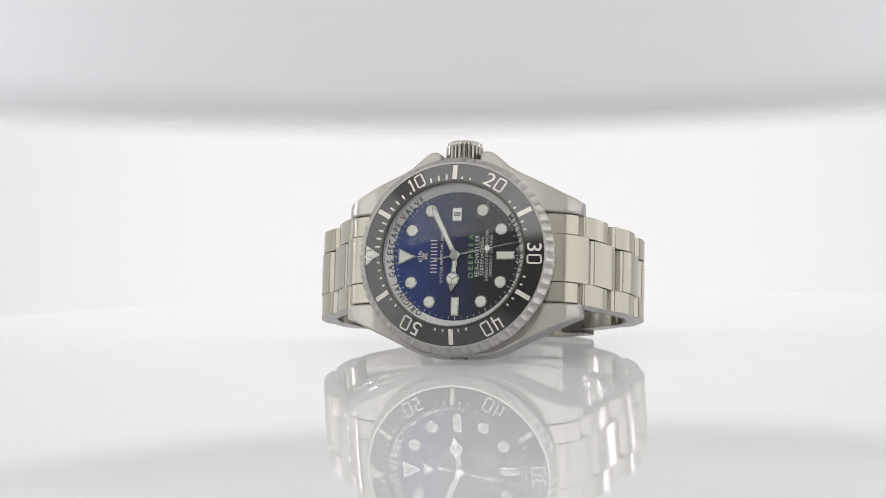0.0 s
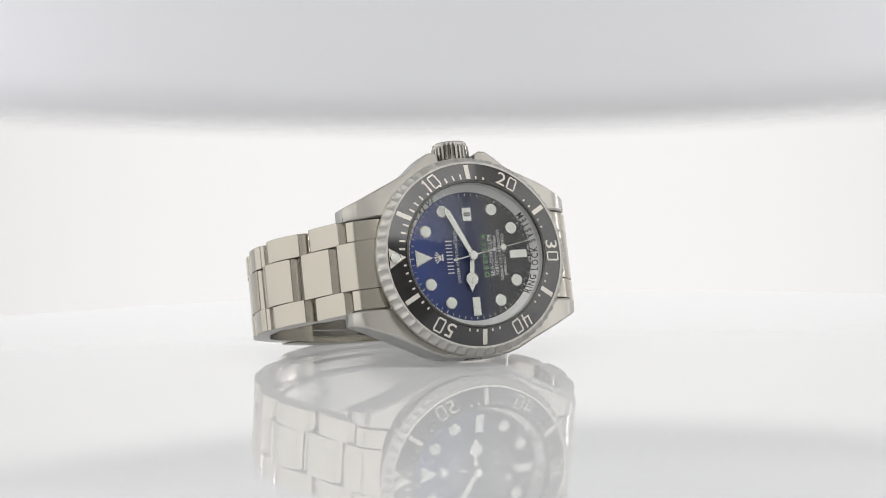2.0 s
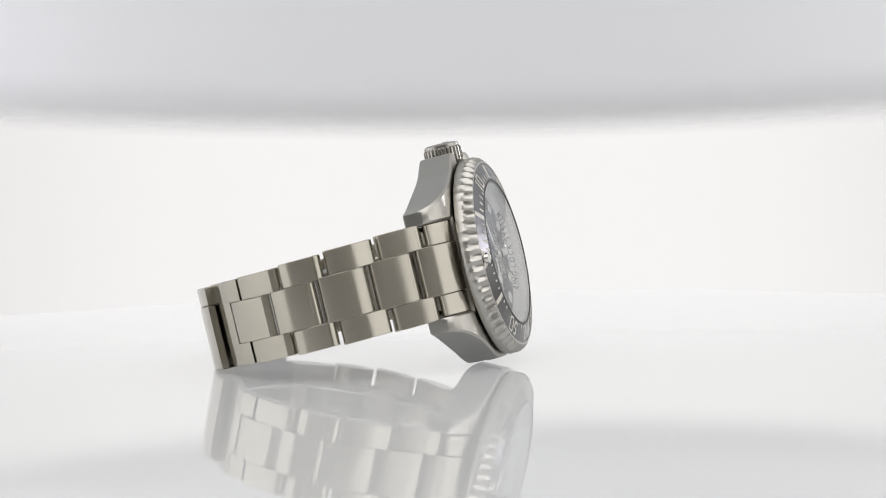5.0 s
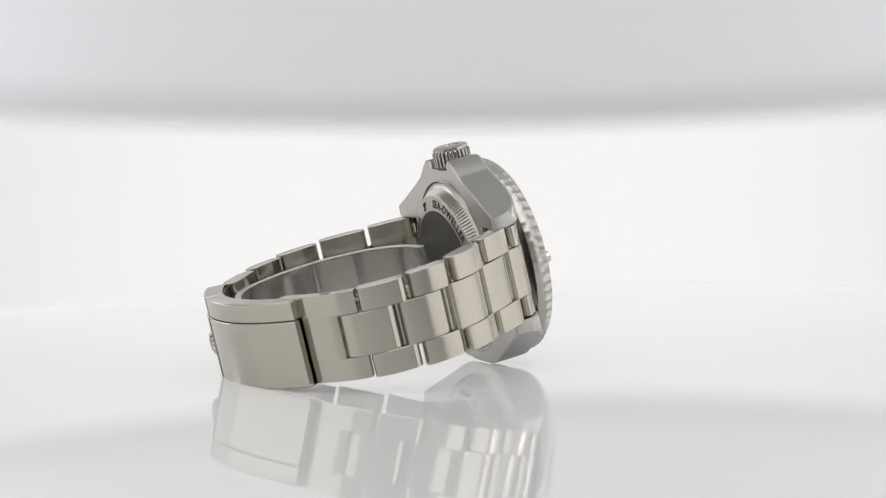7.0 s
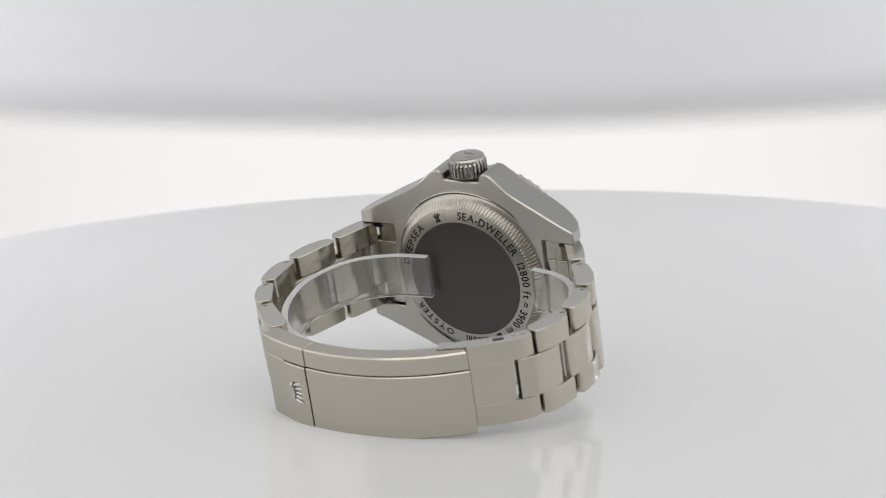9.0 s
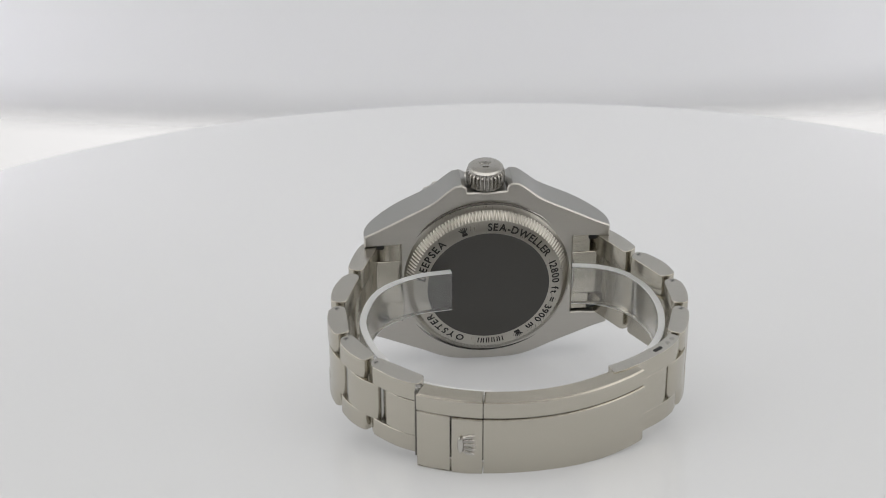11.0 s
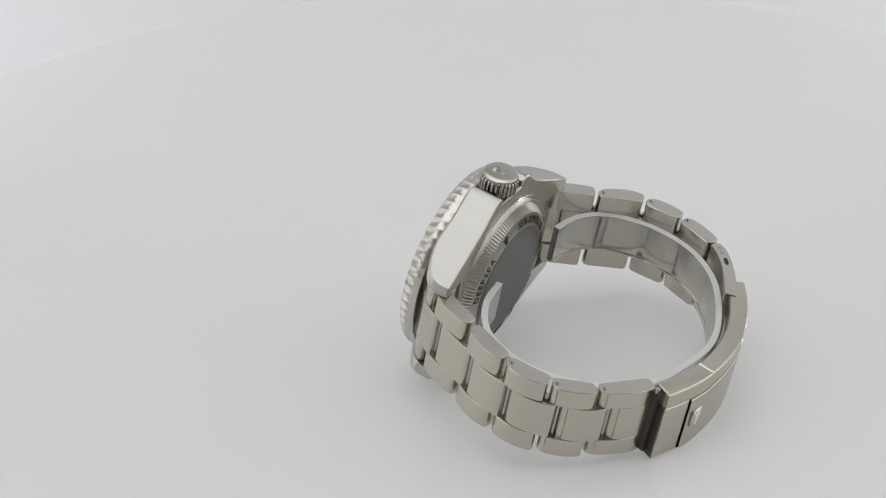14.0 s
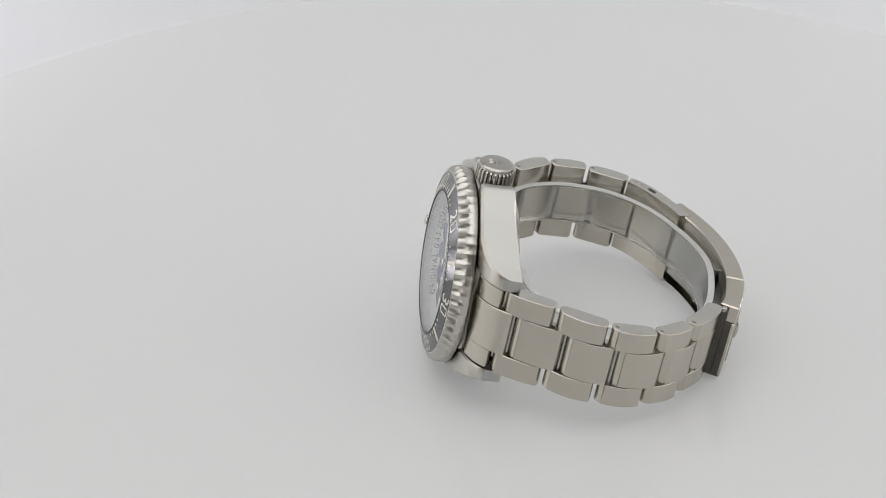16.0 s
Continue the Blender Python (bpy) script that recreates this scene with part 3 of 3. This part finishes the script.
    # brand words and marks as plain bars
    for a0, a1, n in ((-76, -99, 5),):
        bm = bmesh.new()
        for k in range(n):
            a = radians(a0 + (a1 - a0) * (k + 0.5) / n)
            for side in (-1, 1):
                bmesh.ops.create_cube(bm, size=1, matrix=Matrix.Translation((15.3 * math.sin(a), 15.3 * math.cos(a), -13.1)) @ Matrix.Rotation(-a, 4, "Z") @ Matrix.Translation((0.36 * side, 0, 0)) @ Matrix.Diagonal((0.26, 1.5, 0.14, 1)))
        part("engraved_bars", on_slope(bm), ENGRAVED, back)
    for a in (111, -63):
        bm = bmesh.new()
        for k in range(5):
            t = (k - 2) * 0.33
            bmesh.ops.create_cube(bm, size=1, matrix=Matrix.Rotation(-radians(a), 4, "Z") @ Matrix.Translation((0.9 * math.sin(t), 14.85 + 0.95 * math.cos(t), -13.1)) @ Matrix.Rotation(-t, 4, "Z") @ Matrix.Diagonal((0.2, 1.3, 0.14, 1)))
        bmesh.ops.create_cube(bm, size=1, matrix=Matrix.Rotation(-radians(a), 4, "Z") @ Matrix.Translation((0, 14.75, -13.1)) @ Matrix.Diagonal((1.25, 0.6, 0.14, 1)))
        part("engraved_emblem", on_slope(bm), ENGRAVED, back)


def cone(r):
    """Height of the bezel insert's face at the radius r."""
    return 2.42 + (20.85 - r) * 0.285


def bezel(watch):
    def teeth(i, r, z):
        if r < 21.1:
            return r
        cut = math.sin(math.pi * (i % 8) / 8)
        return r - cut * (0.05 if z > 2.3 else 0.8 if z > 1 else 0.8 if z > 0.5 else 0.1)

    ring = part("bezel", lathe([(20.85, 2.5), (21.3, 2.5), (22.25, 1.75), (22.6, 0.95), (22.68, 0.25), (22.7, -0.4), (22.7, -0.9), (22.4, -1.6), (21.5, -1.95), (16.3, -1.95), (16.3, 1.2), (20.85, 1.2)], 480, teeth), BEZEL_STEEL, watch, "coin-edge steel rotating bezel", smooth=True)
    insert = part("insert", lathe([(16.75, cone(16.75) - 1.6), (20.83, cone(20.83) - 1.1), (20.83, cone(20.83)), (16.85, cone(16.85)), (16.75, cone(16.75) - 0.08)], 192), CERAMIC, ring, "glossy black ceramic bezel insert", smooth=True)

    def on_cone(bm):
        for v in bm.verts:
            v.co.z += cone(math.hypot(v.co.x, v.co.y))
        return bm

    for k, text in enumerate(("10", "20", "30", "40", "50")):
        a = 60 * (k + 1)
        m = Matrix.Rotation(-radians(a), 4, "Z")
        bm = lettering([(text[0], m @ Matrix.Translation((-1.35, 18.75, 0)) @ Matrix.Diagonal((5.0, 4.5, 1, 1)))], 0.01, 1, 0.004) if text[0] not in "14" else bmesh.new()
        boxes = [(1.35 + dx, 18.75 + dy, w, h) for dx, dy, w, h in ((-0.9, 0, 0.38, 2.62), (0.9, 0, 0.38, 2.62), (0, 1.45, 1.75, 0.36), (0, -1.45, 1.75, 0.36))]
        if text[0] == "1":
            boxes += [(-0.75, 18.75, 0.42, 3.26), (-1.1, 19.9, 0.45, 0.4)]
        if text[0] == "4":
            boxes += [(-0.75, 18.75, 0.4, 3.26), (-1.35, 18.2, 1.9, 0.36), (-2.05, 19.3, 0.38, 2.1)]
        for cx, cy, w, h in boxes:
            bmesh.ops.create_cube(bm, size=1, matrix=m @ Matrix.Translation((cx, cy, 0.035)) @ Matrix.Diagonal((w, h, 0.06, 1)))
        part("numeral", on_cone(bm), PLATINUM, ring)
    for k in range(60):
        a = 6 * k
        if k % 10 == 0 and k:
            continue
        if k == 0:
            bm = bmesh.new()
            pts = [(-2.35, 20.55), (2.35, 20.55), (0, 17.0)]
            lo = [bm.verts.new((x, y, -0.02)) for x, y in pts]
            hi = [bm.verts.new((x * 0.96, y, 0.07)) for x, y in pts]
            bm.faces.new(hi)
            for i in range(3):
                bm.faces.new((lo[i], lo[(i + 1) % 3], hi[(i + 1) % 3], hi[i]))
            part("triangle", on_cone(bm), PLATINUM, ring)
            bm = bmesh.new()
            bmesh.ops.create_uvsphere(bm, u_segments=24, v_segments=12, radius=0.95, matrix=Matrix.Translation((0, 19.35, cone(19.35) + 0.62)) @ Matrix.Diagonal((1, 1, 0.62, 1)))
            part("pip", bm, LUME, ring, "round luminous pip", smooth=True)
            cup = part("pip_cup", lathe([(0.96, -0.1), (1.2, -0.1), (1.2, 0.75), (1.12, 0.85), (0.96, 0.8)], 32), WHITE_GOLD, ring, "small steel cup round the pip", smooth=True)
            cup.location = (0, 0.01935, cone(19.35) / 1000)
            continue
        r, w, h = (18.8, 1.05, 3.4) if k % 5 == 0 else (17.75, 0.4, 1.25) if k <= 15 else (17.45, 0.38, 0.6)
        if k % 5 and any(abs(k - n) < (2 if k < 15 else 3) for n in (10, 20, 30, 40, 50)):
            if k > 15 or abs(k - 10) > 1:
                continue
            r, h = 17.3, 0.6
        x, y = clock(r, a)
        bm = bmesh.new()
        bmesh.ops.create_cube(bm, size=1, matrix=Matrix.Translation((x, y, 0.02)) @ Matrix.Rotation(-radians(a), 4, "Z") @ Matrix.Diagonal((w, h, 0.08, 1)))
        part("minute_mark", on_cone(bm), PLATINUM, ring)
    part("crystal_gasket", lathe([(16.3, 3.0), (16.72, 3.0), (16.72, 3.62), (16.5, 3.7), (16.3, 3.62)], 160), TITANIUM, watch, smooth=True)


def dial(watch):
    face = part("dial", disc(14.75, -1.0, 0.0, 128), DIAL, watch, "dial fading from deep blue to black")
    part("rehaut", lathe([(14.7, -0.6), (16.6, -0.6), (16.6, 2.9), (16.3, 2.9), (16.2, 1.3), (14.75, 0.15)], 192), RING_STEEL, watch, "pale engraved ring round the dial", smooth=True)

    def on_ring(bm):
        for v in bm.verts:
            v.co.z += 0.17 + (math.hypot(v.co.x, v.co.y) - 14.75) * 0.8
        return bm

    part("ring_lettering", on_ring(lettering(ring_of("ORIGINAL GAS ESCAPE VALVE", 15.35, -61, 60, 1.75), 0.02)), INK, face)
    part("ring_lettering", on_ring(lettering(ring_of("RING LOCK SYSTEM", 15.35, 217, 143, 1.75, -1), 0.02)), INK, face)
    for h in (1, 2, 4, 5, 7, 8, 10, 11):
        x, y = clock(12.03, 30 * h)
        rim = part("hour_marker", disc(1.4, 0.0, 0.42, 32, 0.12), WHITE_GOLD, face, smooth=True)
        rim.location = (x / 1000, y / 1000, 0)
        part("lume", disc(1.15, 0.38, 0.5, 32, 0.08), LUME, rim)

    def bar(cx, cy, w, h, z0, z1, mat, parent, name):
        bm = slab_z([(cx - w / 2, cy - h / 2), (cx + w / 2, cy - h / 2), (cx + w / 2, cy + h / 2), (cx - w / 2, cy + h / 2)], z0, z1, 0.08)
        return part(name, bm, mat, parent)

    for cx, cy, w, h in ((0, -11.5, 1.9, 4.3), (-11.5, 0, 4.3, 1.9)):
        rim = bar(cx, cy, w, h, 0, 0.42, WHITE_GOLD, face, "hour_marker")
        bar(cx, cy, w - 0.5, h - 0.5, 0.38, 0.5, LUME, rim, "lume")
    rim = part("hour_marker", slab_z([(-2.0, 13.5), (2.0, 13.5), (0, 9.2)], 0, 0.42, 0.08), WHITE_GOLD, face)
    part("lume", slab_z([(-1.5, 13.2), (1.5, 13.2), (0, 9.9)], 0.38, 0.5, 0.06), LUME, rim)
    window = bar(9.6, 0, 3.1, 2.2, 0, 0.08, WHITE_GOLD, face, "date_window")
    bar(9.6, 0, 2.85, 1.95, 0.05, 0.1, DATE_WHITE, window, "date_disc")
    part("date_numeral", lettering(line_of("8", 9.6, 0, 2.1, 0, 1.05), 0.11), INK, window)
    for k in range(60):
        a = 6 * k
        x, y = clock(14.15, a)
        bm = bmesh.new()
        bmesh.ops.create_cube(bm, size=1, matrix=Matrix.Translation((x, y, 0.02)) @ Matrix.Rotation(-radians(a), 4, "Z") @ Matrix.Diagonal((0.18 if k % 5 == 0 else 0.1, 0.6, 0.04, 1)))
        part("minute_mark", bm, WHITE_PRINT, face)
    for text, y, size, width, mat in (("OYSTER PERPETUAL DATE", 3.4, 1.0, 11.6, WHITE_PRINT), ("DEEPSEA", -3.4, 1.6, 8.7, GREEN_PRINT), ("SEA-DWELLER", -4.85, 1.4, 9.0, WHITE_PRINT),
                                      ("12800ft=3900m", -6.0, 1.2, 8.2, WHITE_PRINT), ("SUPERLATIVE CHRONOMETER", -7.1, 0.95, 11.3, WHITE_PRINT), ("OFFICIALLY CERTIFIED", -8.1, 0.95, 8.9, WHITE_PRINT)):
        base = line_of(text, 0, 0, size, 0)
        run = base[-1][1].translation.x - base[0][1].translation.x
        fit = width / run
        items = [(c, Matrix.Translation((m.translation.x * fit, y, 0)) @ Matrix.Diagonal((size * min(1.15, fit), size, 1, 1))) for c, m in base]
        part("dial_print", lettering(items, 0.015, 1, 0.0), mat, face)
    # brand word as five plain blocks, emblem as a plain fan
    for k in range(5):
        for side in (-1, 1):
            bar(-3.2 + 1.6 * k + 0.42 * side, 5.2, 0.24, 1.5, 0.0, 0.07, WHITE_PRINT, face, "print_bar")
    bm = bmesh.new()
    for k in range(5):
        t = (k - 2) * 0.36
        bmesh.ops.create_cube(bm, size=1, matrix=Matrix.Translation((1.0 * math.sin(t), 7.1 + 0.9 * math.cos(t), 0.06)) @ Matrix.Rotation(-t, 4, "Z") @ Matrix.Diagonal((0.22, 1.4, 0.1, 1)))
        bmesh.ops.create_icosphere(bm, subdivisions=1, radius=0.22, matrix=Matrix.Translation((1.75 * math.sin(t), 7.1 + 1.65 * math.cos(t), 0.06)) @ Matrix.Diagonal((1, 1, 0.3, 1)))
    bmesh.ops.create_cube(bm, size=1, matrix=Matrix.Translation((0, 6.95, 0.06)) @ Matrix.Diagonal((1.4, 0.45, 0.1, 1)))
    part("emblem", bm, WHITE_GOLD, face)
    for s in (-1, 1):
        for k in range(5):
            bar(s * (0.75 + 0.3 * k), -14.25, 0.13, 0.4, 0.0, 0.04, WHITE_PRINT, face, "print_bar")

    def hand(name, outline, lume, a, z, label):
        ob = part(name, slab_z(outline, z, z + 0.28, 0.09), WHITE_GOLD, watch, label)
        ob.rotation_euler = (0, 0, -radians(a))
        for q in lume:
            part("lume", slab_z(q, z + 0.22, z + 0.33, 0.04), LUME, ob)
        return ob

    ringp = lambda r, cy, n=24: [(r * math.sin(2 * math.pi * k / n), cy + r * math.cos(2 * math.pi * k / n)) for k in range(n)]
    hour = hand("hour_hand", [(-0.55, 0), (0.55, 0), (0.55, 3.9), (0.9, 4.1), (1.35, 4.6), (1.55, 5.35), (1.35, 6.1), (0.85, 6.65), (0.0, 8.4), (-0.85, 6.65), (-1.35, 6.1), (-1.55, 5.35), (-1.35, 4.6), (-0.9, 4.1), (-0.55, 3.9)],
                [[(-0.28, 1.2), (0.28, 1.2), (0.28, 3.7), (-0.28, 3.7)], ringp(1.2, 5.35)], 276.2, 0.55, "steel hour hand with a round lume disc")
    for k in range(3):
        bm = bmesh.new()
        bmesh.ops.create_cube(bm, size=1, matrix=Matrix.Translation((0, 5.35, 0.9)) @ Matrix.Rotation(radians(120 * k), 4, "Z") @ Matrix.Translation((0, 0.6, 0)) @ Matrix.Diagonal((0.2, 1.2, 0.06, 1)))
        part("spoke", bm, WHITE_GOLD, hour)
    hand("minute_hand", [(-0.6, 0), (0.6, 0), (0.72, 11.2), (0, 12.9), (-0.72, 11.2)], [[(-0.36, 1.6), (0.36, 1.6), (0.42, 11.1), (0, 12.0), (-0.42, 11.1)]], 63.6, 0.95, "steel minute hand filled with lume")
    sec = hand("second_hand", [(-0.16, -4.9), (0.16, -4.9), (0.13, 7), (0.06, 13.9), (-0.06, 13.9), (-0.13, 7)], [], 168.8, 1.35, "thin steel second hand with a lume dot")
    part("dot", slab_z(ringp(0.75, 7.7), 1.35, 1.66, 0.1), WHITE_GOLD, sec)
    part("lume", slab_z(ringp(0.58, 7.7), 1.6, 1.7, 0.04), LUME, sec)
    part("hub", slab_z(ringp(1.1, 0), 1.3, 1.85, 0.2), WHITE_GOLD, sec)
    part("counterweight", slab_z(ringp(0.35, -4.6), 1.35, 1.63, 0.05), WHITE_GOLD, sec)


def crystal(watch):
    top = [(16.28 * math.sin(radians(90 * k / 10)), 3.75 + 1.15 * math.cos(radians(90 * k / 10))) for k in range(10, 0, -1)]
    top = [(r, 3.55 + 1.25 * (1 - (r / 16.28) ** 2)) for r, z in top]
    low = [(r * 0.985, z - 0.35) for r, z in top[::-1]]
    ob = part("crystal", lathe(top + [(0.02, 4.8), (0.02, 4.45)] + low, 128), GLASS, watch, "slightly domed clear sapphire crystal", smooth=True)
    ob.visible_shadow = False


def cuff():
    """Clear plastic strip bent inside the bracelet, its two ends near the case back."""
    knots = [(-8.5, -14.7), (-16.8, -16), (-24.5, -20.5), (-28.3, -27.5), (-29.3, -35.6), (-26, -46.4), (-18.8, -55.5), (-6.4, -60.3), (8, -61.3), (24.5, -54), (33, -44.5), (35.4, -34), (33.8, -25), (30, -19), (24.5, -15.8), (18.4, -14.7)]
    run = Run([(y, z) for y, z in knots], 1)
    n = 60
    s = [run.s[-1] * k / n for k in range(n + 1)]
    poly = [run.at(q, 0.75) for q in s] + [run.at(q, -0.75) for q in s[::-1]]
    ob = new("clear_cuff")
    for name, x0, x1, c, mat in (("band", -4.4, 5.2, 0.02, CUFF), ("rim", 5.21, 5.5, 0.12, CUFF_EDGE), ("rim", -4.7, -4.41, 0.12, CUFF_EDGE)):
        part(name, slab_x(poly, x0, x1, c), mat, ob, smooth=True).visible_shadow = False
    return tagged(ob, "clear bent plastic strip inside the steel bracelet", "plastic strip")


def wristwatch():
    watch = new("wristwatch")
    tagged(watch, "steel diving watch on a closed link bracelet, lying on its side", "wristwatch")
    case(watch)
    bezel(watch)
    dial(watch)
    crystal(watch)
    bracelet(watch)
    clasp(watch)
    return watch


TABLE = room()
WATCH = wristwatch()
STRIP = cuff()


# ---- movement ----
def motions():
    """The plate turns at an even pace and, from 6.5 s to 14 s, tips towards the lens with the watch on it."""
    spin = 18.09
    tips = [(0, 0), (6.4, 0), (6.7, 0.27), (7, 1.0), (7.5, 3.2), (8, 5.25), (8.5, 7.35), (9, 9.35), (11.5, 19.35), (12, 21.55), (12.5, 23.8), (13, 26.4), (13.5, 27.85), (14, 28.05), (16, 28.05)]
    rest = Matrix(((0.012108, -0.996706, -0.080189, -0.00303), (0.216375, 0.080906, -0.972952, -0.00502), (0.976235, -0.00557, 0.216641, 0.02442), (0, 0, 0, 1)))
    pivot = Matrix.Translation((0, 0.0059, 0.0234))
    axis = Vector((1, -0.0094, 0)).normalized()
    plate, lying = [], []
    for k in range(65):
        t = k / 4
        tip = radians(float(np.interp(t, [a for a, b in tips], [b for a, b in tips])))
        m = pivot @ Matrix.Rotation(tip, 4, axis) @ pivot.inverted() @ Matrix.Rotation(radians(spin * (t - 0.5)), 4, "Z")
        plate.append((t, m))
        lying.append((t, m @ rest))
    walk(TABLE, plate)
    walk(WATCH, lying)
    walk(STRIP, lying)


motions()
